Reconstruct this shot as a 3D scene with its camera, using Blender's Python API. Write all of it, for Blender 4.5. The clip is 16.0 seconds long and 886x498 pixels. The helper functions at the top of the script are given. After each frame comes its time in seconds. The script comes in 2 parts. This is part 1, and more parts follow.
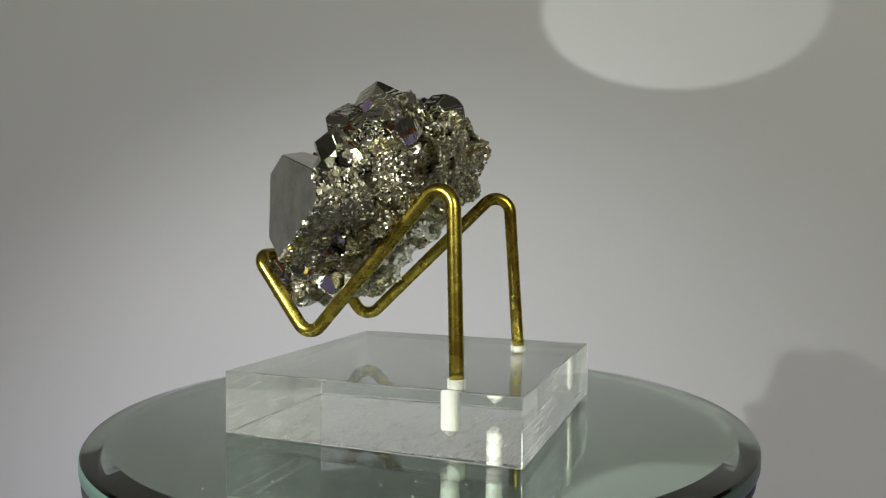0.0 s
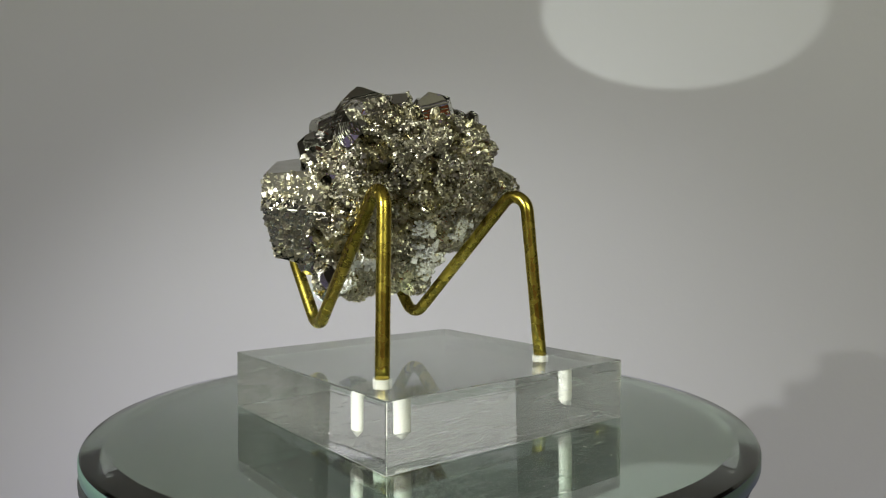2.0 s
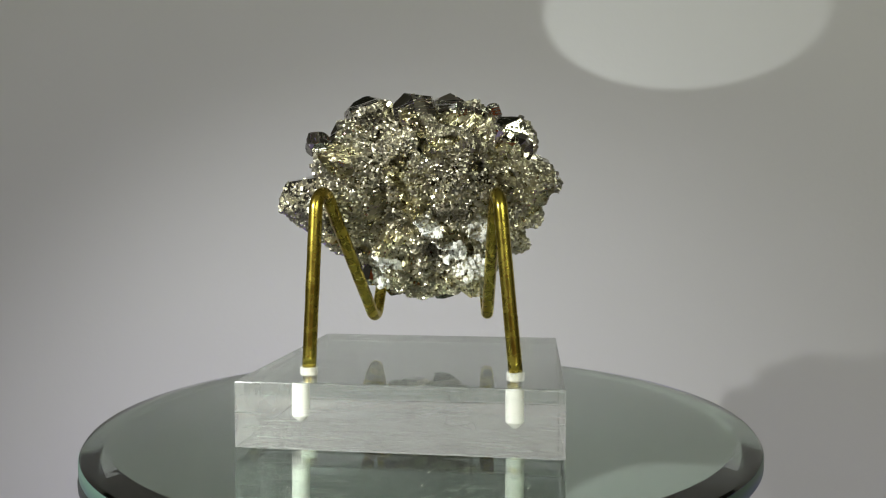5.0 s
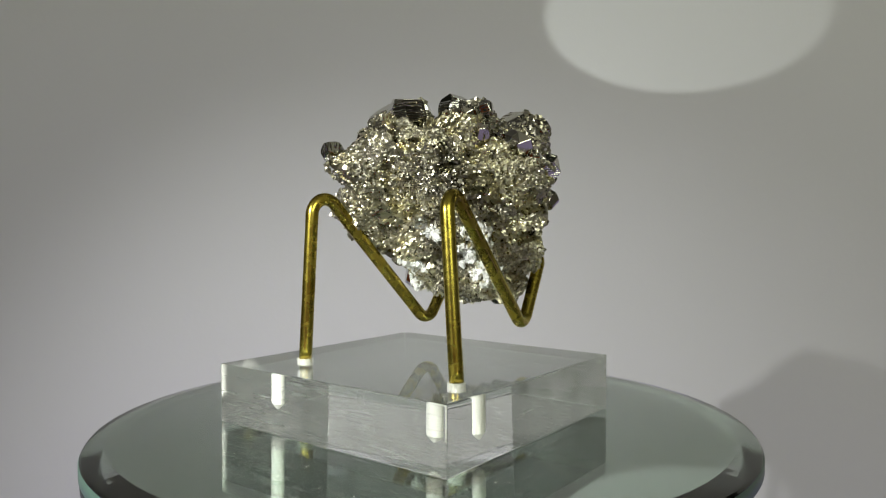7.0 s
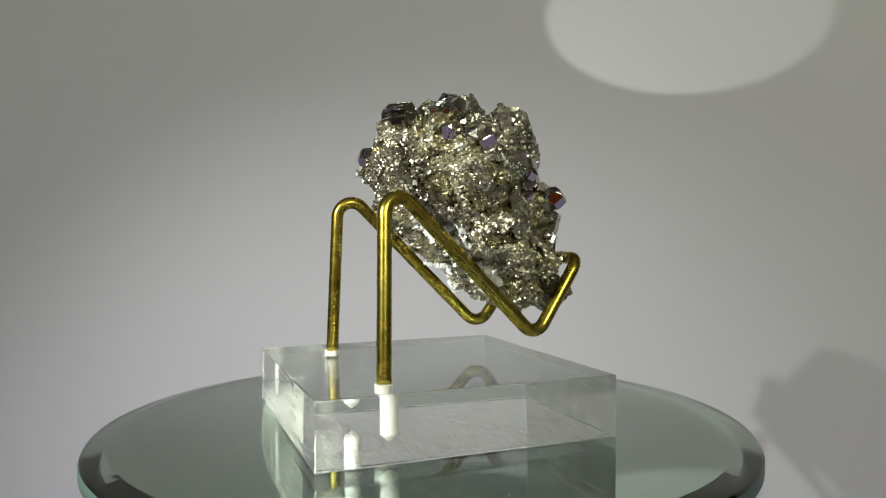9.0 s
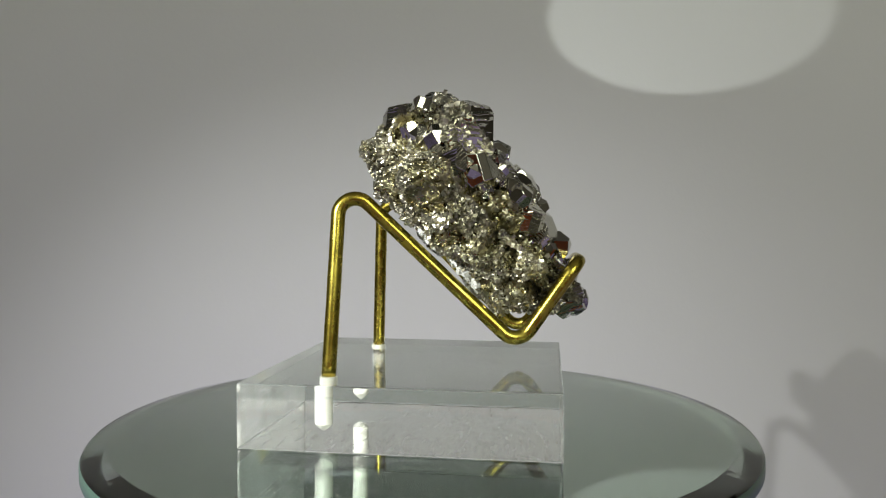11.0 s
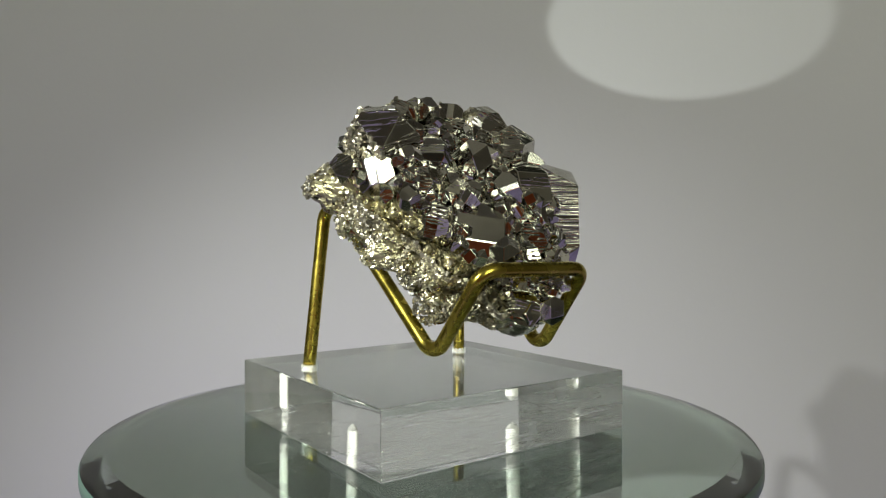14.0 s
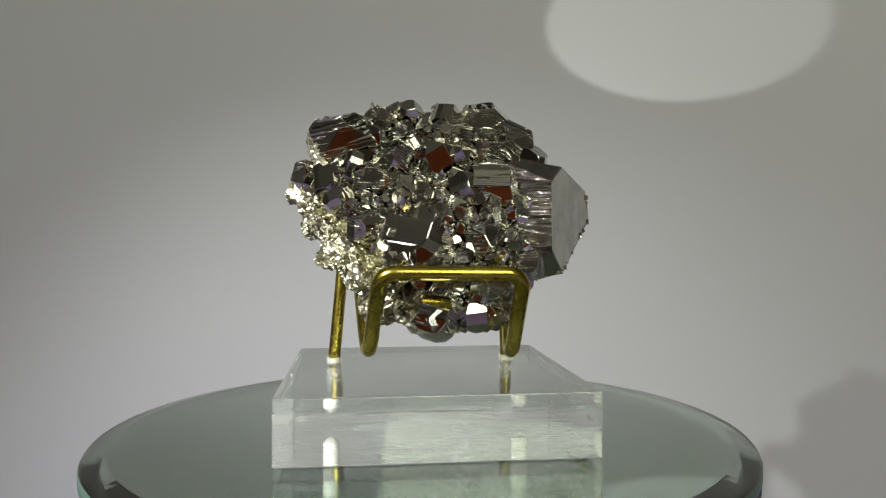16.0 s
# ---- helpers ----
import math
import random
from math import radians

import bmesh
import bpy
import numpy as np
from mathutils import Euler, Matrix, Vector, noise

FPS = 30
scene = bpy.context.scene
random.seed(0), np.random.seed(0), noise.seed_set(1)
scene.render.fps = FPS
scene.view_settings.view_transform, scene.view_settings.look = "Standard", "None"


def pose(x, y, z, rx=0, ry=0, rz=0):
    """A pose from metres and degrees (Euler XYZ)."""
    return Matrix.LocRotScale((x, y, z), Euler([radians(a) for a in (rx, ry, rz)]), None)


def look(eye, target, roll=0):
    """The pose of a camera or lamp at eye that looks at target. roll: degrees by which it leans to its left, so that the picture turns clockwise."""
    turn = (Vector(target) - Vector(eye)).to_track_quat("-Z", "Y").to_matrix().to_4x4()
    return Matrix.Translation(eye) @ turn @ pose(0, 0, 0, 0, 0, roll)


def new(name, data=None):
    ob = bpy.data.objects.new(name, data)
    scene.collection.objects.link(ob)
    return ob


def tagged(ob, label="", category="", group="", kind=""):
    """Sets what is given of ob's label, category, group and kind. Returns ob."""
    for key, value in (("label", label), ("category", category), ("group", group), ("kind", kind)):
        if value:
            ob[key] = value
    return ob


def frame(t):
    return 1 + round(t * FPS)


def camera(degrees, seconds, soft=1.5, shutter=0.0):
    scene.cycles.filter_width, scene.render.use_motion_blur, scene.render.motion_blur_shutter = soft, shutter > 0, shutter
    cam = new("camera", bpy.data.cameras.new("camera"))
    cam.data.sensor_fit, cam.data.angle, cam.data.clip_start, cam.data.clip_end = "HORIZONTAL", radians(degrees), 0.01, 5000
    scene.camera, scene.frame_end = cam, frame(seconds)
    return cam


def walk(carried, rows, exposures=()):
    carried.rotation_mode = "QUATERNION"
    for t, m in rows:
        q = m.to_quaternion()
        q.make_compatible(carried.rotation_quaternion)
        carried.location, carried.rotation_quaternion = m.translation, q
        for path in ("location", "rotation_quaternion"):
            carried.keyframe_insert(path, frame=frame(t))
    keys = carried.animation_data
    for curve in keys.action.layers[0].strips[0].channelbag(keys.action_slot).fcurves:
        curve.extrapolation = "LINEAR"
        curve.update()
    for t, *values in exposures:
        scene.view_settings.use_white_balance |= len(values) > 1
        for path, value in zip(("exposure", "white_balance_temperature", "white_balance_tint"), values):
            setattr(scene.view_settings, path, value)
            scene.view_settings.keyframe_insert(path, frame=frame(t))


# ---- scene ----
cam = camera(62.8, 16.0, soft=1.1)

# the hand-held camera sinks its nose a little less as time goes on: seconds, degrees down, degrees to the right
AIM = [(0.0, 1.71, 1.674), (2.0, 1.734, 1.707), (4.0, 1.756, 1.616), (7.0, 1.464, 1.45), (9.0, 1.338, 1.367),
       (12.0, 1.338, 1.195), (14.0, 0.926, 1.222), (16.0, 0.771, 1.345)]
EYE = (0.0, -0.1591, 0.0405)
walk(cam, [(t, pose(*EYE, 90 - down, 0, -right)) for t, down, right in AIM])

TURN_START, TURN_RATE = 246.94, -15.131   # degrees, degrees per second


# ---------------------------------------------------------------- light
world = bpy.data.worlds.new("world")
scene.world = world
world.use_nodes = True
wn = world.node_tree
sky = wn.nodes.new("ShaderNodeTexSky")
sky.sky_type = "NISHITA"
sky.sun_disc = False
sky.sun_elevation, sky.sun_rotation = radians(28), radians(200)
wn.links.new(sky.outputs[0], wn.nodes["Background"].inputs[0])
wn.nodes["Background"].inputs[1].default_value = 0.1


def lamp(name, kind, m, energy, color):
    data = bpy.data.lights.new(name, kind)
    data.energy, data.color = energy, color
    ob = new(name, data)
    ob.matrix_world = m
    return ob


LAMP = Vector((-0.157, -0.180, 0.128))
key = lamp("video_lamp", "SPOT", look(LAMP, (-0.055, 0.20, -0.125)), 7.1, (0.945, 0.97, 0.945))
key.data.spot_size, key.data.spot_blend, key.data.shadow_soft_size = radians(81), 1.0, 0.0025
# spot added in mid-air to stand in for the lamp's beam mirrored up the wall
beam = lamp("mirror_beam_standin", "SPOT", look((0.0037, 0.0440, 0.0357), (0.2037, 0.433, 0.2154), -12.2) @ Matrix.Diagonal((1.0, 0.56, 1.0, 1.0)), 2.2, (0.93, 1.0, 0.93))
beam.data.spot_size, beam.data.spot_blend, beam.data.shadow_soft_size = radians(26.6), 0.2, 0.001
# added fill lamp in an unseen opening, standing in for the room's ambient light
fill_lamp = lamp("added_fill", "AREA", look((0.62, -1.68, 0.80), (0.0, 0.2, -0.05)), 16.4, (0.95, 1.0, 0.76))
fill_lamp.data.shape, fill_lamp.data.size, fill_lamp.data.size_y = "RECTANGLE", 0.95, 0.8


# ---------------------------------------------------------------- materials
def material(name, rough=0.5, metal=0.0, color=(0.5, 0.5, 0.5)):
    m = bpy.data.materials.new(name)
    m.use_nodes = True
    n = m.node_tree.nodes
    b = n["Principled BSDF"]
    b.inputs["Base Color"].default_value = (*color, 1)
    b.inputs["Roughness"].default_value = rough
    b.inputs["Metallic"].default_value = metal
    return m, m.node_tree, b


def tex(nt, kind, scale=None, coords="Object", **kw):
    co = nt.nodes.new("ShaderNodeTexCoord")
    mp = nt.nodes.new("ShaderNodeMapping")
    if "stretch" in kw:
        mp.inputs["Scale"].default_value = kw.pop("stretch")
    nt.links.new(co.outputs[coords], mp.inputs[0])
    t = nt.nodes.new(kind)
    nt.links.new(mp.outputs[0], t.inputs["Vector"])
    if scale:
        t.inputs["Scale"].default_value = scale
    for k, v in kw.items():
        t.inputs[k].default_value = v
    return t


def ramp(nt, source, stops):
    r = nt.nodes.new("ShaderNodeValToRGB")
    e = r.color_ramp.elements
    while len(e) < len(stops):
        e.new(0.5)
    for el, (p, c) in zip(e, stops):
        el.position, el.color = p, ((*c, 1) if isinstance(c, tuple) else (c, c, c, 1))
    nt.links.new(source, r.inputs[0])
    return r.outputs[0]


def bump(nt, source, b, strength, distance):
    n = nt.nodes.new("ShaderNodeBump")
    n.inputs["Strength"].default_value, n.inputs["Distance"].default_value = strength, distance
    nt.links.new(source, n.inputs["Height"])
    nt.links.new(n.outputs[0], b.inputs["Normal"])
    return n


def paint(name, color, rough=0.85, grain=260, depth=0.0004, spread=0.06):
    m, nt, b = material(name, rough)
    c = tuple(color)
    t = tex(nt, "ShaderNodeTexNoise", 3.0, Detail=6.0)
    lo = tuple(v * (1 - spread) for v in c)
    hi = tuple(min(1, v * (1 + spread)) for v in c)
    nt.links.new(ramp(nt, t.outputs["Fac"], [(0.3, lo), (0.7, hi)]), b.inputs["Base Color"])
    g = tex(nt, "ShaderNodeTexNoise", grain, Detail=4.0)
    bump(nt, g.outputs["Fac"], b, 0.25, depth)
    return m


WALL = paint("wall_paint", (0.65, 0.64, 0.648), spread=0.02)
ROOM = paint("room_paint", (0.17, 0.16, 0.15))
DARK = paint("dark_paint", (0.035, 0.04, 0.038))
RUST = paint("reflected_rust", (0.80, 0.21, 0.09))
CEILING = paint("ceiling_paint", (0.60, 0.58, 0.55))
FLOOR = paint("floor_boards", (0.20, 0.13, 0.09), 0.5)
CLOTH = paint("lavender_bounce", (0.50, 0.41, 0.86), 0.9, 1400, 0.0004)
TABLE = paint("table_laminate", (0.62, 0.60, 0.66), 0.5, 900, 0.0001)
PLASTIC = paint("turntable_plastic", (0.62, 0.61, 0.65), 0.4, 2500, 0.00003)
BLACK = paint("black_rubber", (0.012, 0.013, 0.013), 0.45, 2000, 0.00005)

# brass rod: yellow metal with darker tarnish and faint drawing lines
BRASS, nt, b = material("brass", 0.22, 1.0)
t1 = tex(nt, "ShaderNodeTexNoise", 90, Detail=3.0, Roughness=0.5)
nt.links.new(ramp(nt, t1.outputs["Fac"], [(0.28, (0.38, 0.28, 0.045)), (0.46, (0.44, 0.345, 0.055)), (0.75, (0.55, 0.455, 0.085))]), b.inputs["Base Color"])
t2 = tex(nt, "ShaderNodeTexNoise", 420, Detail=4.0)
nt.links.new(ramp(nt, t2.outputs["Fac"], [(0.3, 0.22), (0.7, 0.31)]), b.inputs["Roughness"])
bump(nt, t2.outputs["Fac"], b, 0.04, 0.0002)


def glassy(name, color, ior, rough):
    m, nt, b = material(name, rough, 0.0, color)
    b.inputs["Transmission Weight"].default_value = 1.0
    b.inputs["IOR"].default_value = ior
    return m, nt, b


def maths(nt, op, a, c):
    n = nt.nodes.new("ShaderNodeMath")
    n.operation = op
    for k, v in enumerate((a, c)):
        if isinstance(v, (int, float)):
            n.inputs[k].default_value = v
        else:
            nt.links.new(v, n.inputs[k])
    return n.outputs[0]


# clear plastic, its sawn sides hazed by scratches, its top hazed for smudges and painted glare
ACRYLIC, nt, b = glassy("clear_acrylic", (0.985, 0.99, 0.985), 1.49, 0.008)
own = nt.nodes.new("ShaderNodeTexCoord")
xyz = nt.nodes.new("ShaderNodeSeparateXYZ")
nt.links.new(own.outputs["Normal"], xyz.inputs[0])
sawn = maths(nt, "ABSOLUTE", xyz.outputs["Y"], 0.0)        # two sides are sawn and rough, two polished
polished = maths(nt, "ABSOLUTE", xyz.outputs["X"], 0.0)
line = tex(nt, "ShaderNodeTexNoise", 90, Detail=3.0, Roughness=0.7, stretch=(1.0, 1.0, 16.0))
cloud = tex(nt, "ShaderNodeTexNoise", 70, Detail=5.0)
smudge_glare = tex(nt, "ShaderNodeTexNoise", 90, Detail=6.0, Roughness=0.7, stretch=(1.0, 7.0, 1.0))
sawn_haze = maths(nt, "ADD", ramp(nt, line.outputs["Fac"], [(0.56, 0.0), (0.76, 0.22)]), ramp(nt, cloud.outputs["Fac"], [(0.3, 0.13), (0.7, 0.30)]))
polished_haze = maths(nt, "ADD", ramp(nt, line.outputs["Fac"], [(0.60, 0.0), (0.76, 0.22)]), ramp(nt, cloud.outputs["Fac"], [(0.3, 0.04), (0.7, 0.14)]))
top_haze = ramp(nt, smudge_glare.outputs["Fac"], [(0.35, 0.05), (0.6, 0.13), (0.76, 0.32)])
sides = maths(nt, "ADD", maths(nt, "MULTIPLY", sawn_haze, sawn), maths(nt, "MULTIPLY", polished_haze, polished))
haze = maths(nt, "ADD", sides, maths(nt, "MULTIPLY", top_haze, maths(nt, "MAXIMUM", xyz.outputs["Z"], 0.0)))
grainy = tex(nt, "ShaderNodeTexNoise", 60, Detail=6.0, stretch=(1.0, 1.0, 9.0))
nt.links.new(ramp(nt, grainy.outputs["Fac"], [(0.5, 0.008), (0.72, 0.10)]), b.inputs["Roughness"])
bump(nt, grainy.outputs["Fac"], b, 0.06, 0.0002)
scatter = nt.nodes.new("ShaderNodeBsdfTranslucent")
scatter.inputs["Color"].default_value = (0.93, 0.95, 0.92, 1)
dull = nt.nodes.new("ShaderNodeBsdfDiffuse")
dull.inputs["Color"].default_value = (0.85, 0.87, 0.85, 1)
frost = nt.nodes.new("ShaderNodeMixShader")
frost.inputs[0].default_value = 0.10
nt.links.new(scatter.outputs[0], frost.inputs[1])
nt.links.new(dull.outputs[0], frost.inputs[2])
both = nt.nodes.new("ShaderNodeMixShader")
nt.links.new(haze, both.inputs[0])
nt.links.new(b.outputs[0], both.inputs[1])
nt.links.new(frost.outputs[0], both.inputs[2])
nt.links.new(both.outputs[0], nt.nodes["Material Output"].inputs[0])
GLASS, nt, b = glassy("green_tinted_glass", (0.82, 0.90, 0.86), 1.52, 0.0)
SILVER, nt, b = material("mirror_silvering", 0.0, 1.0, (0.57, 0.61, 0.57))
FROST = paint("frosted_bore", (0.50, 0.50, 0.45), 0.6, 1800, 0.0001)
EDGE = paint("ground_glass_edge", (0.05, 0.085, 0.068), 0.35, 2200, 0.00005)
QUARTZ = paint("white_quartz", (0.74, 0.74, 0.70), 0.35, 900, 0.0003)


def pyrite(name, per_piece, striped, lo, mid, hi, r0, r1, depth):
    m, nt, b = material(name, 0.2, 1.0)
    info = nt.nodes.new("ShaderNodeObjectInfo" if per_piece else "ShaderNodeNewGeometry")
    rnd = info.outputs["Random" if per_piece else "Random Per Island"]
    base = ramp(nt, rnd, [(0.0, lo), (0.5, mid), (1.0, hi)])
    stain = tex(nt, "ShaderNodeTexNoise", 180, Detail=6.0, Roughness=0.7)
    mix = nt.nodes.new("ShaderNodeMix")
    mix.data_type, mix.blend_type = "RGBA", "MULTIPLY"
    mix.inputs["Factor"].default_value = 0.75
    nt.links.new(base, mix.inputs["A"])
    nt.links.new(ramp(nt, stain.outputs["Fac"], [(0.28, (0.50, 0.49, 0.46)), (0.6, (1.0, 1.0, 1.0))]), mix.inputs["B"])
    patch = tex(nt, "ShaderNodeTexNoise", 75, coords="Object" if not per_piece else "Generated", Detail=4.0)
    mix2 = nt.nodes.new("ShaderNodeMix")
    mix2.data_type, mix2.blend_type = "RGBA", "MULTIPLY"
    mix2.inputs["Factor"].default_value = 0.0 if per_piece else 0.8
    nt.links.new(mix.outputs["Result"], mix2.inputs["A"])
    nt.links.new(ramp(nt, patch.outputs["Fac"], [(0.36, (0.30, 0.29, 0.28)), (0.62, (1.0, 0.99, 0.95))]), mix2.inputs["B"])
    nt.links.new(mix2.outputs["Result"], b.inputs["Base Color"])
    fine = tex(nt, "ShaderNodeTexNoise", 700, Detail=4.0)
    nt.links.new(ramp(nt, fine.outputs["Fac"], [(0.35, r0), (0.75, r1)]), b.inputs["Roughness"])
    if striped:
        w = tex(nt, "ShaderNodeTexWave", 3.4, Distortion=2.2, Detail=3.0, **{"Detail Scale": 1.6})
        w.bands_direction = "Z"
        gap = tex(nt, "ShaderNodeTexNoise", 1.6, Detail=3.0, stretch=(0.6, 0.6, 3.0))
        cut = nt.nodes.new("ShaderNodeMath")
        cut.operation = "MULTIPLY"
        nt.links.new(ramp(nt, w.outputs["Fac"], [(0.40, 0.0), (0.62, 1.0)]), cut.inputs[0])
        nt.links.new(ramp(nt, gap.outputs["Fac"], [(0.45, 0.0), (0.55, 1.0)]), cut.inputs[1])
        bump(nt, cut.outputs[0], b, 0.5, depth)
    else:
        bump(nt, fine.outputs["Fac"], b, 0.3, depth)
    return m


STRIATED = pyrite("striated_pyrite", True, True, (0.58, 0.57, 0.53), (0.70, 0.68, 0.62), (0.80, 0.77, 0.68), 0.03, 0.12, 0.045)
SMOOTH = pyrite("smooth_pyrite", True, False, (0.60, 0.59, 0.56), (0.68, 0.66, 0.61), (0.76, 0.73, 0.66), 0.015, 0.07, 0.00002)
GRAINS = pyrite("grainy_pyrite", False, False, (0.50, 0.48, 0.40), (0.68, 0.65, 0.52), (0.90, 0.86, 0.66), 0.28, 0.55, 0.0001)
FLANK = pyrite("smooth_dull_pyrite", True, False, (0.60, 0.59, 0.57), (0.62, 0.61, 0.59), (0.66, 0.64, 0.61), 0.06, 0.14, 0.00001)
FLANK_STRIPED = pyrite("banded_pyrite", False, False, (0.68, 0.65, 0.60), (0.68, 0.65, 0.60), (0.68, 0.65, 0.60), 0.06, 0.16, 0.0001)
band = tex(FLANK_STRIPED.node_tree, "ShaderNodeTexNoise", 60.0, Detail=4.0, Roughness=0.8, stretch=(0.15, 0.15, 16.0))
bump(FLANK_STRIPED.node_tree, ramp(FLANK_STRIPED.node_tree, band.outputs["Fac"], [(0.42, 0.0), (0.60, 1.0)]), FLANK_STRIPED.node_tree.nodes["Principled BSDF"], 0.4, 0.0004)
ROCK = pyrite("dark_pyrite_rock", False, False, (0.66, 0.62, 0.43), (0.66, 0.62, 0.43), (0.66, 0.62, 0.43), 0.2, 0.45, 0.0003)


# ---------------------------------------------------------------- mesh helpers
def part(name, bm, mat, parent=None, label="", smooth=False):
    me = bpy.data.meshes.new(name)
    bm.to_mesh(me)
    bm.free()
    me.materials.append(mat)
    if smooth:
        me.shade_smooth()
    ob = new(name, me)
    if parent:
        ob.parent = parent
    if label:
        tagged(ob, label)
    return ob


def box(x0, x1, y0, y1, z0, z1, bevel=0.0):
    bm = bmesh.new()
    bmesh.ops.create_cube(bm, size=1.0, matrix=Matrix.LocRotScale(((x0 + x1) / 2, (y0 + y1) / 2, (z0 + z1) / 2), None, (x1 - x0, y1 - y0, z1 - z0)))
    if bevel:
        bmesh.ops.bevel(bm, geom=bm.edges[:], offset=bevel, segments=2, affect="EDGES", profile=0.5)
    return bm


def lathe(profile, seg=96, at=(0, 0)):
    """A closed or open turned form from (radius, height) pairs."""
    bm = bmesh.new()
    rings = []
    for r, z in profile:
        if r < 1e-7:
            rings.append([bm.verts.new((at[0], at[1], z))])
        else:
            rings.append([bm.verts.new((at[0] + r * math.cos(2 * math.pi * k / seg), at[1] + r * math.sin(2 * math.pi * k / seg), z)) for k in range(seg)])
    for a, c in zip(rings, rings[1:]):
        for k in range(seg):
            j = (k + 1) % seg
            if len(a) == 1:
                bm.faces.new((a[0], c[j], c[k]))
            elif len(c) == 1:
                bm.faces.new((a[k], a[j], c[0]))
            else:
                bm.faces.new((a[k], a[j], c[j], c[k]))
    bmesh.ops.recalc_face_normals(bm, faces=bm.faces)
    return bm


def fillet(points, radius, steps=10):
    """A polyline with its inner corners rounded."""
    out = [points[0]]
    for a, p, c in zip(points, points[1:], points[2:]):
        d1, d2 = (a - p).normalized(), (c - p).normalized()
        half = d1.angle(d2) / 2
        cut = radius / math.tan(half)
        mid = p + (d1 + d2).normalized() * radius / math.sin(half)
        s, e = p + d1 * cut - mid, p + d2 * cut - mid
        for k in range(steps + 1):
            out.append(mid + s.slerp(e, k / steps).normalized() * radius)
    return out + [points[-1]]


def sweep(points, radius, seg=20, uneven=0.0):
    bm = bmesh.new()
    up, rings = None, []
    for i, p in enumerate(points):
        d = (points[min(i + 1, len(points) - 1)] - points[max(i - 1, 0)]).normalized()
        up = d.orthogonal() if up is None else up - d * up.dot(d)
        up.normalize()
        side = d.cross(up)
        r = radius * (1 + uneven * noise.noise(p * 300))
        rings.append([bm.verts.new(p + (up * math.cos(2 * math.pi * k / seg) + side * math.sin(2 * math.pi * k / seg)) * r) for k in range(seg)])
    for a, c in zip(rings, rings[1:]):
        for k in range(seg):
            bm.faces.new((a[k], a[(k + 1) % seg], c[(k + 1) % seg], c[k]))
    bm.faces.new(rings[0]), bm.faces.new(rings[-1])
    bmesh.ops.recalc_face_normals(bm, faces=bm.faces)
    return bm


# ---------------------------------------------------------------- the room
X0, X1, Y0, Y1, Z0, Z1 = -1.3, 1.3, -1.7, 0.9, -0.80, 1.6
TOP = -0.044   # the pedestal's top


def setting(name, bm, mat, label, category):
    return tagged(part(name, bm, mat), label, category, kind="structure")


# unseen shell; tones set for what the crystals reflect, north dark for the mirror's rim
setting("floor", box(X0, X1, Y0, Y1, Z0 - 0.1, Z0), FLOOR, "brown boarded floor of the room", "floor")
setting("ceiling", box(X0, X1, Y0, Y1, Z1, Z1 + 0.1), CEILING, "plain pale ceiling", "ceiling")
setting("wall_north", box(X0 - 0.1, X1 + 0.1, Y1, Y1 + 0.1, Z0 - 0.1, Z1 + 0.1), DARK, "unseen wall behind the backdrop, dark to darken reflections", "wall")
setting("wall_west", box(X0 - 0.1, X0, Y0, Y1, Z0 - 0.1, Z1 + 0.1), ROOM, "plain dim side wall", "wall")
setting("wall_east", box(X1, X1 + 0.1, Y0, Y1, Z0 - 0.1, Z1 + 0.1), ROOM, "plain dim side wall", "wall")
# unseen south wall, rust-brown to above the table's height, opened for the added fill lamp
for x0, x1, z0, z1 in ((X0, 0.145, 0.12, Z1), (1.095, X1, 0.12, Z1), (0.145, 1.095, 0.12, 0.40), (0.145, 1.095, 1.2, Z1)):
    setting("wall_south", box(x0, x1, Y0 - 0.1, Y0, z0, z1), ROOM, "plain dim wall round an added opening", "wall")
# rust-brown put out of view, so that crystal facets reflect orange
setting("wall_south", box(X0, X1, Y0 - 0.1, Y0, Z0, 0.12), RUST, "unseen lower wall, rust-brown to colour the reflections", "wall")
setting("backdrop", box(-1.0, 1.25, 0.433, 0.445, Z0, 0.40, 0.002), WALL, "smooth pale grey backdrop behind the turntable", "backdrop")

# table added just under what is seen; its lavender cloth bounces tint onto the backdrop's foot
CLOTH_TOP = -0.205
table = tagged(new("table"), "unseen low table added to hold a lavender bounce cloth", "table")
table.location = (0, 0, Z0)
part("tabletop", box(-0.70, 0.70, -0.55, 0.425, CLOTH_TOP - Z0 - 0.028, CLOTH_TOP - Z0 - 0.003, 0.002), FLOOR, table)
part("cloth", box(-0.71, 0.71, -0.56, 0.43, CLOTH_TOP - Z0 - 0.003, CLOTH_TOP - Z0, 0.001), CLOTH, table, "unseen lavender cloth added to tint the backdrop")
for lx in (-0.65, 0.65):
    for ly in (-0.50, 0.37):
        part("leg", box(lx - 0.02, lx + 0.02, ly - 0.02, ly + 0.02, 0, CLOTH_TOP - Z0 - 0.028, 0.002), FLOOR, table)
riser = tagged(new("riser"), "pale plinth under the turntable", "plinth")
riser.location = (0, 0, CLOTH_TOP)
part("column", box(-0.045, 0.045, -0.045, 0.045, 0.0, TOP - CLOTH_TOP - 0.012, 0.003), TABLE, riser)
part("top", box(-0.060, 0.060, -0.060, 0.060, TOP - CLOTH_TOP - 0.012, TOP - CLOTH_TOP, 0.002), TABLE, riser)


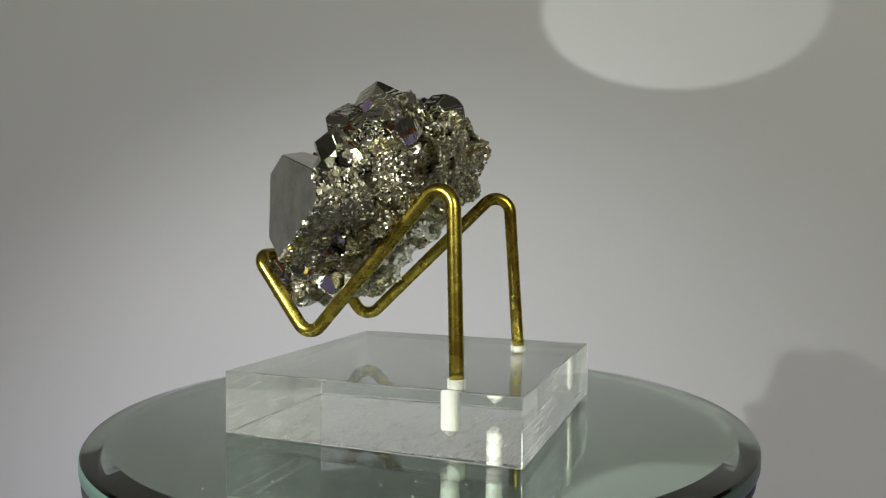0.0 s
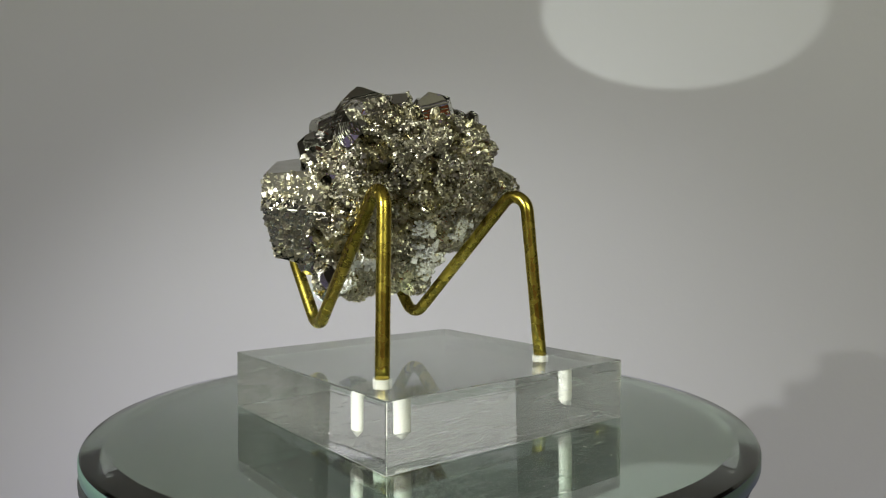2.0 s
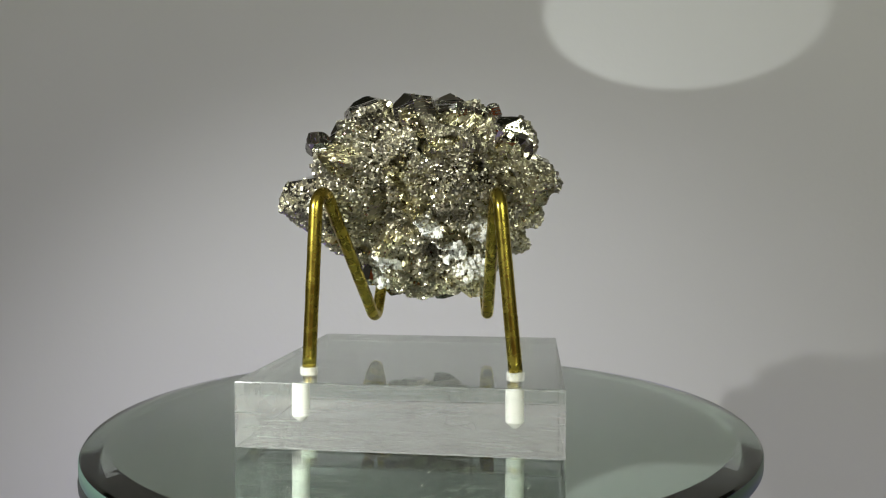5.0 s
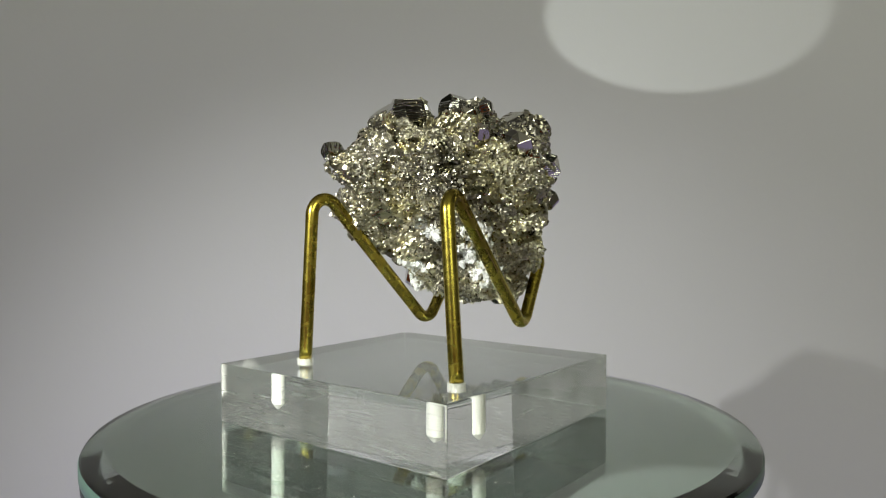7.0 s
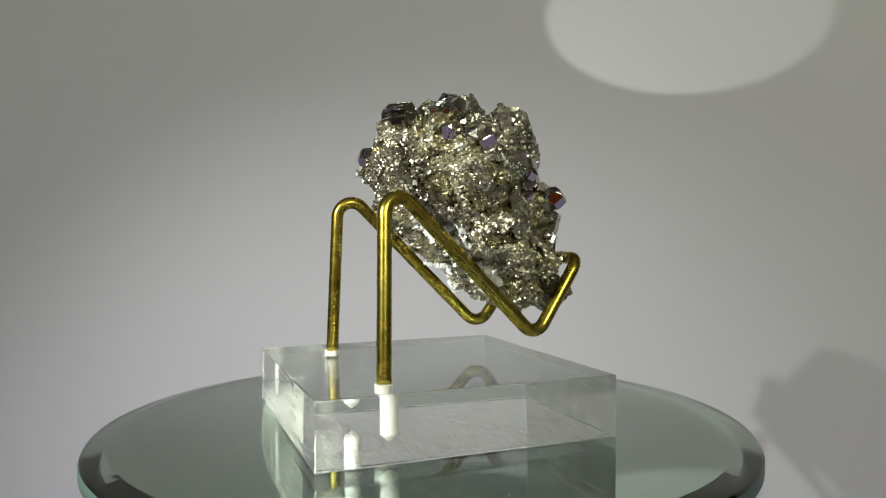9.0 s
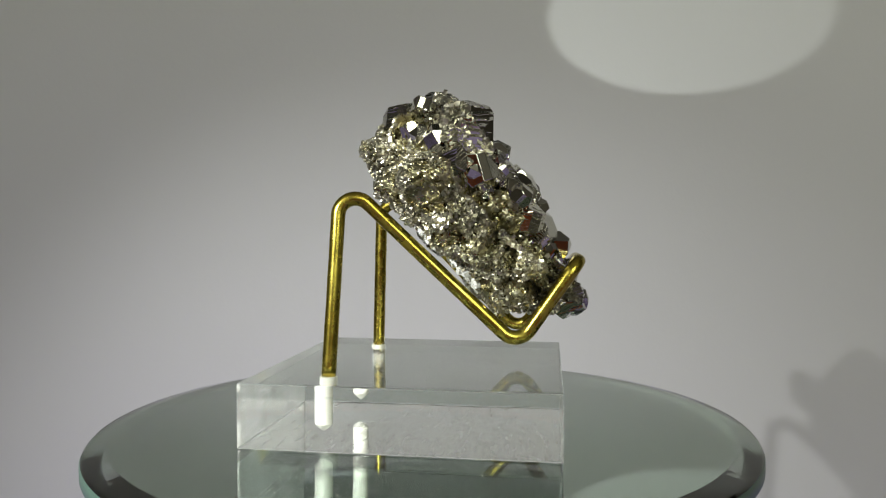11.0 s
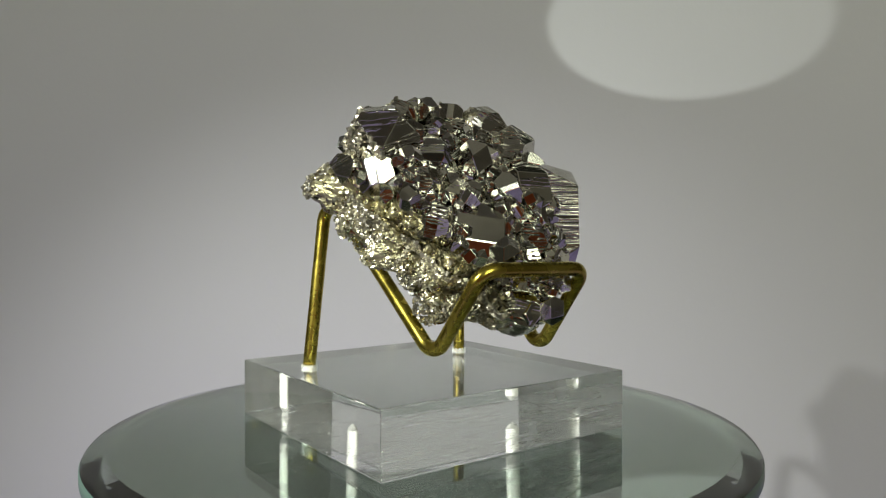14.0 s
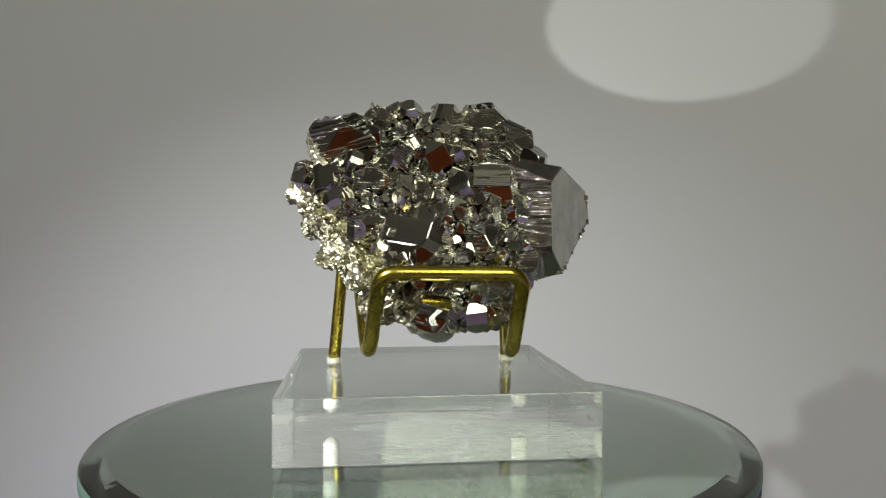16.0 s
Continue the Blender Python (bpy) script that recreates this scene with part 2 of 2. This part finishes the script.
# ---------------------------------------------------------------- the turntable and its mirror
R_MIRROR = 0.0686
OFF = (-0.00038, 0.0003)
SHIFT = (0.0008, 0.0006)   # the turntable under the mirror is a little off the axis
turntable = tagged(new("turntable"), "round pale plastic turntable with a black rubber rim", "turntable")
turntable.location = (0, 0, TOP)
part("body", lathe([(0, 0), (0.064, 0), (0.066, 0.001), (0.0665, 0.003), (0.0665, 0.0374), (0, 0.0374)], 96, SHIFT), PLASTIC, turntable, smooth=False)
part("rubber_rim", lathe([(0, 0.0376), (0.0672, 0.0376), (0.0678, 0.0380), (0.0678, 0.0388), (0.0672, 0.0392), (0, 0.0392)], 96, SHIFT), BLACK, turntable, "thin black rubber rim")

mirror = tagged(new("round_mirror"), "round mirror with a wide sloping rim and green glass edge", "mirror")
Z_EDGE, Z_BACK, BEV = -0.0007, -0.0042, 0.0046
plate = part("glass", lathe([(0, 0), (R_MIRROR - BEV, 0), (R_MIRROR - 0.0004, Z_EDGE), (R_MIRROR, Z_EDGE - 0.0004), (R_MIRROR, Z_BACK + 0.0005), (R_MIRROR - 0.0005, Z_BACK), (0, Z_BACK)], 160, OFF), GLASS, mirror, "clear green-tinted bevelled glass")
part("ground_edge", lathe([(R_MIRROR + 0.00002, Z_EDGE - 0.0005), (R_MIRROR + 0.00022, Z_EDGE - 0.0009), (R_MIRROR + 0.00022, Z_BACK + 0.0006), (R_MIRROR + 0.00002, Z_BACK + 0.0003)], 160, OFF), EDGE, plate, "frosted pale green ground glass edge", True)
part("silvering", lathe([(0, Z_BACK - 0.0002), (R_MIRROR - 0.0006, Z_BACK - 0.0002), (R_MIRROR - 0.0006, Z_BACK - 0.0006), (0, Z_BACK - 0.0006)], 160, OFF), SILVER, mirror, "silvered mirror backing")

# ---------------------------------------------------------------- the display stand
HB = 0.0124
stand = tagged(new("display_stand"), "bent brass rod stand on a clear square acrylic block", "display stand")
block = part("acrylic_block", box(-0.0297, 0.0303, -0.0290, 0.0311, 0.0001, HB, 0.00025), ACRYLIC, stand, "clear thick acrylic base with polished edges")
block.visible_shadow = False
foot = {"A": Vector((0.0209, 0.0159, HB)), "B": Vector((-0.0206, 0.0161, HB))}
top = {"A": Vector((0.0194, 0.0146, 0.0520)), "B": Vector((-0.0169, 0.0147, 0.0513))}
low = {"A": Vector((0.0149, -0.0195, 0.0170)), "B": Vector((-0.0127, -0.0203, 0.0178))}
bar = {"A": Vector((0.0148, -0.0324, 0.0344)), "B": Vector((-0.0107, -0.0322, 0.0347))}
path = [foot["B"], top["B"], low["B"], bar["B"], bar["A"], low["A"], top["A"], foot["A"]]
ROD = 0.00142
dense = fillet(path, 0.0034, 12)
fine_path = []
for a, c in zip(dense, dense[1:]):
    n = max(1, int((c - a).length / 0.002))
    fine_path += [a.lerp(c, k / n) for k in range(n)]
part("brass_rod", sweep(fine_path + [dense[-1]], ROD, 24, 0.03), BRASS, stand, "bent brass rod with worn tarnished patches", True)
for k in "AB":
    p = foot[k]
    part("bore", lathe([(0, HB - 0.0099), (0.0009, HB - 0.0093), (0.00175, HB - 0.0085), (0.00178, HB - 0.00005), (0.0, HB - 0.00005)], 24, (p.x, p.y)), FROST, block, "white frosted drill hole in the block", False)




def dust(name, parent, spots, mat, label):
    """Specks of dust lying on a surface, as one mesh."""
    r = random.Random(11)
    bm = bmesh.new()
    for x, y, z in spots(r):
        d = r.uniform(0.00004, 0.00013)
        bmesh.ops.create_icosphere(bm, subdivisions=1, radius=d, matrix=Matrix.LocRotScale((x, y, z + d * 0.4), Euler((r.random(), r.random(), r.random())), (r.uniform(0.7, 2.2), 1, 0.6)))
    return tagged(part(name, bm, mat, parent), label, kind="stuff")


def on_mirror(r):
    out = []
    while len(out) < 55:
        x, y = r.uniform(-0.06, 0.06), r.uniform(-0.06, 0.06)
        if x * x + y * y < 0.06 ** 2 and max(abs(x), abs(y)) > 0.034:
            out.append((x, y, 0.0))
    return out


dust("mirror_dust", plate, on_mirror, FROST, "scattered specks of pale dust")
dust("block_dust", block, lambda r: [(r.uniform(-0.028, 0.028), r.uniform(-0.027, 0.029), HB) for _ in range(70)], FROST, "scattered specks of pale dust")

# ---------------------------------------------------------------- the mineral
from mathutils.bvhtree import BVHTree

N = Vector((0, -0.667, 0.745))     # out of its crystal face
S = Vector((0, 0.745, 0.667))      # up along the sloping rods
X = Vector((1, 0, 0))
C = Vector((0.0003, -0.0098, 0.0458))
rng = random.Random(7)


def along(pts, s):
    for (a, u), (c, v) in zip(pts, pts[1:]):
        if s <= c:
            return u + (v - u) * (s - a) / (c - a)
    return pts[-1][1]


# its outline along the slope, -1 at its foot to 1 at its top: half widths, depth in front, depth behind
LEFT = [(-1.0, 0.0085), (-0.78, 0.0110), (-0.58, 0.0142), (-0.36, 0.0185), (0.07, 0.0258), (0.64, 0.0232), (0.85, 0.0180), (1.0, 0.0135)]
RIGHT = [(-1.0, 0.0110), (-0.78, 0.0135), (-0.58, 0.0165), (-0.36, 0.0192), (0.07, 0.0215), (0.64, 0.0215), (0.85, 0.0170), (1.0, 0.0120)]
FRONT = [(-1.0, 0.0010), (-0.6, 0.0055), (-0.2, 0.0088), (0.4, 0.0108), (0.75, 0.0106), (1.0, 0.0095)]
BACK = [(-1.0, 0.0080), (-0.5, 0.0122), (0.7, 0.0108), (1.0, 0.0090)]
LONG, DOWN = 0.0284, 0.0026
KNOBS = [(Vector((0.0190, 0.0070, 0.0570)), 0.0050, 0.0045), (Vector((-0.0262, -0.0030, 0.0497)), 0.0046, 0.0085), (Vector((0.0205, -0.0020, 0.0420)), 0.0075, 0.0070)]
TILT = Euler((0.7, 0.4, 0.3)).to_matrix()


def lump(d, fine=True):
    """The surface point of the rock in the direction d."""
    q = 3.2
    k = (abs(d.x) ** q + abs(d.y) ** q + abs(d.z) ** q) ** (-1 / q)
    x, s, n = d.x * k, d.y * k, d.z * k
    t = max(-1, min(1, s))
    p = C + X * (x * along(RIGHT if x > 0 else LEFT, t)) + S * (s * LONG - DOWN) + N * (n * along(FRONT if n > 0 else BACK, t))
    out = (X * x + S * s + N * n).normalized()
    w = noise.noise(p * 90) * 0.0024 + noise.noise(p * 230 + Vector((3, 1, 7))) * 0.0022
    for q, r, h in KNOBS:
        w += h * math.exp(-((p - q).length / r) ** 2)
    w -= (noise.voronoi(p * 125)[0][0] - 0.35) * 0.0054
    if fine:
        w -= (noise.voronoi(p * 330)[0][0] - 0.3) * 0.0021 + (noise.voronoi(p * 1000)[0][0] - 0.3) * 0.0009
        w += (noise.cell(TILT @ p * 240) - 0.5) * 0.0011 + (noise.cell(TILT @ p * 620) - 0.5) * 0.0007
    return p + out * w, out


mineral = tagged(new("pyrite_specimen"), "brassy grey pyrite crystal cluster leaning on the brass stand", "mineral")
bm = bmesh.new()
bmesh.ops.create_icosphere(bm, subdivisions=8, radius=1.0)
for v in bm.verts:
    v.co = lump(v.co.normalized())[0]
TREE = BVHTree.FromBMesh(bm)
rock = part("rock", bm, ROCK, mineral, "dark granular pyrite rock")


def crystal_mesh(name, cuts, size, mat):
    """A cube with its edges or corners cut off by planes (normal, distance)."""
    bm = bmesh.new()
    bmesh.ops.create_cube(bm, size=1.0, matrix=Matrix.Diagonal((*size, 1)))
    for nrm, dist in cuts:
        nrm = Vector(nrm).normalized()
        g = bmesh.ops.bisect_plane(bm, geom=bm.verts[:] + bm.edges[:] + bm.faces[:], plane_co=nrm * dist, plane_no=nrm, clear_outer=True)
        edges = [e for e in g["geom_cut"] if isinstance(e, bmesh.types.BMEdge)]
        if len(edges) > 2:
            bmesh.ops.edgeloop_fill(bm, edges=edges)
    bmesh.ops.recalc_face_normals(bm, faces=bm.faces)
    bmesh.ops.bevel(bm, geom=bm.edges[:], offset=0.012, segments=1, affect="EDGES")
    me = bpy.data.meshes.new(name)
    bm.to_mesh(me)
    bm.free()
    me.materials.append(mat)
    return me


PYRITO = [v for a in (1, -1) for c in (1, -1) for v in ((0, 2 * a, c), (2 * a, c, 0), (c, 0, 2 * a))]
OCTA = [(a, c, e) for a in (1, -1) for c in (1, -1) for e in (1, -1)]


def shape(kind, mat):
    r = random.Random(kind)
    cuts = [(v, r.uniform(0.46, 0.54)) for v in PYRITO] if kind % 3 else []
    cuts += [(v, r.uniform(0.54, 0.66)) for v in OCTA]
    r.shuffle(cuts)
    return crystal_mesh("crystal", cuts, (1, r.uniform(0.8, 1.1), r.uniform(0.85, 1.3)), mat)


SHAPES = [shape(k, STRIATED if k % 2 else SMOOTH) for k in range(14)]


def crystal(at, size, turn, kind, label=""):
    ob = new("crystal", SHAPES[kind % len(SHAPES)])
    ob.parent = mineral
    ob.matrix_basis = Matrix.LocRotScale(at, turn, size if isinstance(size, Vector) else Vector((size, size, size)))
    if label:
        tagged(ob, label)
    return ob


def face_point(x, z, lift=0.0):
    """A point of the crystal face at that x and height, met from the front."""
    hit, nrm, _, _ = TREE.ray_cast(Vector((x, -0.12, z)), Vector((0, 1, 0)))
    if hit is None:
        hit, nrm, _, _ = TREE.find_nearest(Vector((x, -0.024 + 0.5 * (z - 0.045), z)))
    return hit + N * (lift + 0.0019)


# x, height, size, lift out of the face (mm) and kind of the crystals that stand out
LARGE = [(-4.0, 39.0, 13.5, -2.2, 2), (11.5, 49.5, 10.5, -2.5, 1), (-7.5, 55.0, 8.0, -1.0, 7), (7.0, 48.5, 7.5, -1.0, 4),
         (0.8, 64.0, 8.0, -2.0, 1), (-19.5, 51.5, 8.5, -2.0, 2), (8.8, 39.5, 7.5, -1.5, 5), (-1.0, 26.5, 8.5, -2.5, 7),
         (7.8, 27.5, 7.5, -2.5, 1), (1.5, 20.5, 6.0, -2.0, 4), (7.8, 22.5, 5.5, -2.5, 2), (-4.0, 21.5, 5.0, -2.5, 5),
         (-12.0, 65.0, 6.0, -2.0, 2), (-6.0, 66.0, 6.0, -2.0, 1), (4.3, 61.5, 6.5, -1.0, 3), (-13.0, 50.0, 6.5, -1.0, 5),
         (-13.5, 42.0, 6.5, -1.5, 1), (16.0, 36.5, 7.0, -3.0, 7), (-1.5, 46.5, 6.0, -0.5, 4), (1.0, 55.0, 6.0, -0.5, 6)]
# those that stick out of its sides: place, size (mm), turn, kind
JUTTING = [((-17.8, -10.2, 58.8), (11.5, 10.5, 10.5), (0.15, -0.3, 0.25), 3),
           ((12.4, -3.6, 64.4), (11.0, 9.0, 9.0), (0.5, 0.3, 0.1), 5), ((16.5, -8.5, 59.0), (9.0, 9.5, 9.0), (0.2, 0.5, 0.6), 3),
           ((4.0, -2.8, 66.4), (6.0, 6.0, 6.0), (0.1, 0.4, 0.9), 2),
           ((-4.0, -5.0, 66.8), (5.6, 5.2, 5.6), (0.8, 0.2, 0.3), 8), ((-11.0, -5.5, 65.2), (5.5, 6.0, 6.0), (0.3, 0.7, 0.5), 11),
           ((-14.2, -6.8, 61.8), (4.5, 5.0, 4.5), (0.6, 0.2, 0.8), 9),
           ((20.5, -9.5, 56.5), (7.5, 7.0, 7.0), (0.3, 0.2, -0.4), 2), ((23.0, -4.5, 54.0), (5.5, 5.0, 5.5), (0.7, 0.3, 0.2), 8), ((17.5, -1.5, 61.0), (6.0, 6.5, 6.0), (0.2, 0.6, 0.4), 11)]
placed = [(Vector((0.0235, -0.0130, 0.044)), 0.019)]


def great_crystal():
    """The tall crystal on its flank: a broad smooth face, a striated one beside it, sloping ends. Planes by normal and a point, in mm."""
    edge, far = Vector((21.7, -24.0, 56.4)), Vector((34.5, -5.5, 50.5))
    planes = [((0.822, -0.569, 0.02), edge), ((-0.469, -0.883, 0.03), edge), ((0.17, 0.19, 0.97), edge), ((0.45, 0.89, 0.05), far),
              ((-0.822, 0.569, 0.0), (18.1, -7.9, 44.0)), ((0.104, -0.591, 0.80), (21.7, -24.0, 51.5)), ((-0.5, 0.6, 0.62), (21.0, -9.0, 53.5)),
              ((-0.95, -0.1, 0.1), (13.0, -18.0, 44.0)), ((0.30, 0.42, -0.85), (21.7, -24.0, 30.5)), ((0.10, -0.72, -0.69), (20.0, -23.0, 36.5)),
              ((0.70, 0.25, -0.66), (32.5, -10.0, 38.5)), ((0.35, 0.85, 0.42), (32.0, -5.5, 49.5)), ((-0.25, 0.35, 0.90), (20.0, -15.0, 55.2))]
    bm = bmesh.new()
    bmesh.ops.create_cube(bm, size=60.0, matrix=Matrix.Translation((23, -14, 44)))
    for nrm, at in planes:
        g = bmesh.ops.bisect_plane(bm, geom=bm.verts[:] + bm.edges[:] + bm.faces[:], plane_co=Vector(at), plane_no=Vector(nrm).normalized(), clear_outer=True)
        edges = [e for e in g["geom_cut"] if isinstance(e, bmesh.types.BMEdge)]
        if len(edges) > 2:
            bmesh.ops.edgeloop_fill(bm, edges=edges)
    bmesh.ops.recalc_face_normals(bm, faces=bm.faces)
    bmesh.ops.bevel(bm, geom=bm.edges[:], offset=0.18, segments=2, affect="EDGES")
    bmesh.ops.scale(bm, vec=(0.001, 0.001, 0.001), verts=bm.verts)
    ob = part("crystal", bm, FLANK, mineral, "large blocky pyrite crystal with one finely striated face")
    ob.data.materials.append(FLANK_STRIPED)
    for f in ob.data.polygons:
        f.material_index = 1 if f.normal.y < -0.75 and f.normal.x < 0 else 0
    return ob


GREAT = great_crystal()
JUTS = []
for at, size, turn, kind in JUTTING:
    p = Vector(at) / 1000
    placed.append((p, max(size) / 1000))
    JUTS.append(crystal(p, Vector(size) / 1000, Euler(turn), kind, "large blocky pyrite crystal with fine striations" if max(size) > 9 else ""))
for x, z, d, lift, kind in LARGE:
    p = face_point(x / 1000, z / 1000, (lift + 0.7) / 1000)
    placed.append((p, d / 1000))
    e = Euler((rng.uniform(-0.5, 0.5), rng.uniform(-0.4, 0.4), rng.uniform(-0.7, 0.7)))
    if d > 13:
        e = Euler((-0.45, 0.15, -0.45))
    crystal(p, d / 1000, e, kind, "bright striated pyrite crystal" if d > 9 else "")
for k in range(9000):
    if len(placed) > 330:
        break
    x, z = rng.uniform(-0.027, 0.025), rng.uniform(0.018, 0.072)
    if z < 0.050 - 0.9 * (x + 0.024) and x < -0.004:
        continue
    if TREE.ray_cast(Vector((x, -0.12, z)), Vector((0, 1, 0)))[0] is None:
        continue
    p = face_point(x, z, rng.uniform(-0.0012, 0.0002))
    d = rng.choice((0.0022, 0.0027, 0.0033, 0.0040, 0.0050))
    if any((p - q).length < (d + e) * 0.37 for q, e in placed):
        continue
    placed.append((p, d))
    crystal(p, d, Euler([rng.uniform(-1.2, 1.2) for _ in range(3)]), rng.randrange(14))


def grains(name, count, pick, lo, hi, mat, label, on=None):
    """Many tiny crystals half sunk in the rock, as one mesh."""
    corners = np.array([(a, c, e) for a in (-1, 1) for c in (-1, 1) for e in (-1, 1)], float) * 0.5
    faces = [(0, 1, 3, 2), (4, 6, 7, 5), (0, 4, 5, 1), (2, 3, 7, 6), (0, 2, 6, 4), (1, 5, 7, 3)]
    shards = []
    for _ in range(24):
        cut = np.array([rng.uniform(0.55, 1.5) for _ in range(3)])
        shards.append(corners * cut + np.array([[rng.uniform(-0.16, 0.16) for _ in range(3)] for _ in range(8)]))
    verts, polys = [], []
    made = 0
    while made < count:
        if on:
            p, out = on()
        else:
            d = Vector((rng.gauss(0, 1), rng.gauss(0, 1), rng.gauss(0, 1))).normalized()
            p, out = lump(d, False)
            if not pick(p, d):
                continue
        size = lo + (hi - lo) * rng.random() ** 2.4
        m = np.array(Euler([rng.uniform(0, 6.3) for _ in range(3)]).to_matrix())
        v = rng.choice(shards) @ m.T * size + np.array(p + out * size * rng.uniform(-0.45, 0.15))
        at = len(verts)
        verts.extend(map(tuple, v))
        polys.extend([[i + at for i in f] for f in faces])
        made += 1
    me = bpy.data.meshes.new(name)
    me.from_pydata(verts, [], polys)
    me.materials.append(mat)
    ob = new(name, me)
    ob.parent = rock
    return tagged(ob, label, kind="stuff")


grains("pyrite_crust", 23000, lambda p, d: noise.noise(p * 170) > -0.12 and (d.z < 0.25 or rng.random() < 0.01) and (d.x < 0.45 or d.z < 0.1 or rng.random() < 0.12), 0.00015, 0.00060, GRAINS, "crust of tiny glittering pyrite grains")



def back_faces(obs, way, least):
    """Corners, normal and area of the faces of those crystals that look backwards."""
    out = []
    for ob in obs:
        m = ob.matrix_basis
        for f in ob.data.polygons:
            v = [m @ ob.data.vertices[k].co for k in f.vertices]
            nrm = (v[1] - v[0]).cross(v[2] - v[1])
            if nrm.length and nrm.normalized().dot(way) > least:
                out.append((v, nrm.normalized(), f.area * m.to_scale().x ** 2))
    return out


def on_backs(faces):
    areas = [a for _, _, a in faces]

    def place():
        v, nrm, _ = rng.choices(faces, areas)[0]
        k = rng.randrange(1, len(v) - 1)
        a, c = rng.random(), rng.random()
        if a + c > 1:
            a, c = 1 - a, 1 - c
        p = v[0] + (v[k] - v[0]) * a + (v[k + 1] - v[0]) * c
        return p + nrm * (noise.noise(p * 400) * 0.0003 - 0.0001), nrm
    return place


grains("flank_crust", 3800, None, 0.0003, 0.0008, GRAINS, "crust of coarse glittering pyrite grains", on_backs(back_faces([GREAT], Vector((0, 1, 0)), 0.38)))
grains("crystal_crust", 4600, None, 0.00020, 0.0008, GRAINS, "crust of glittering pyrite grains on the crystals' backs", on_backs(back_faces(JUTS, Vector((-0.75, 0.65, -0.1)), 0.38)))
QUARTZ_AT = [C + X * 0.010 - S * 0.007 - N * 0.011, C - X * 0.006 - S * 0.004 - N * 0.011, C - X * 0.001 + S * 0.004 - N * 0.012, C - X * 0.010 - S * 0.010 - N * 0.011, C - X * 0.013 + S * 0.002 - N * 0.010, C + X * 0.013 - S * 0.014 - N * 0.010]
grains("quartz_crust", 1100, lambda p, d: any((p - q).length < 0.0034 + 0.0014 * noise.noise(p * 500) for q in QUARTZ_AT), 0.0003, 0.0010, QUARTZ, "patches of white sugary quartz")


# ---------------------------------------------------------------- what moves
def motions():
    times = [k * 1.0 for k in range(17)]
    for thing, y, z in ((turntable, 0.0012, TOP), (mirror, 0.0012, 0.0), (stand, 0.0, 0.0), (mineral, 0.0, 0.0)):
        walk(thing, [(t, pose(0, y, z, 0, 0, TURN_START + TURN_RATE * t)) for t in times])


motions()
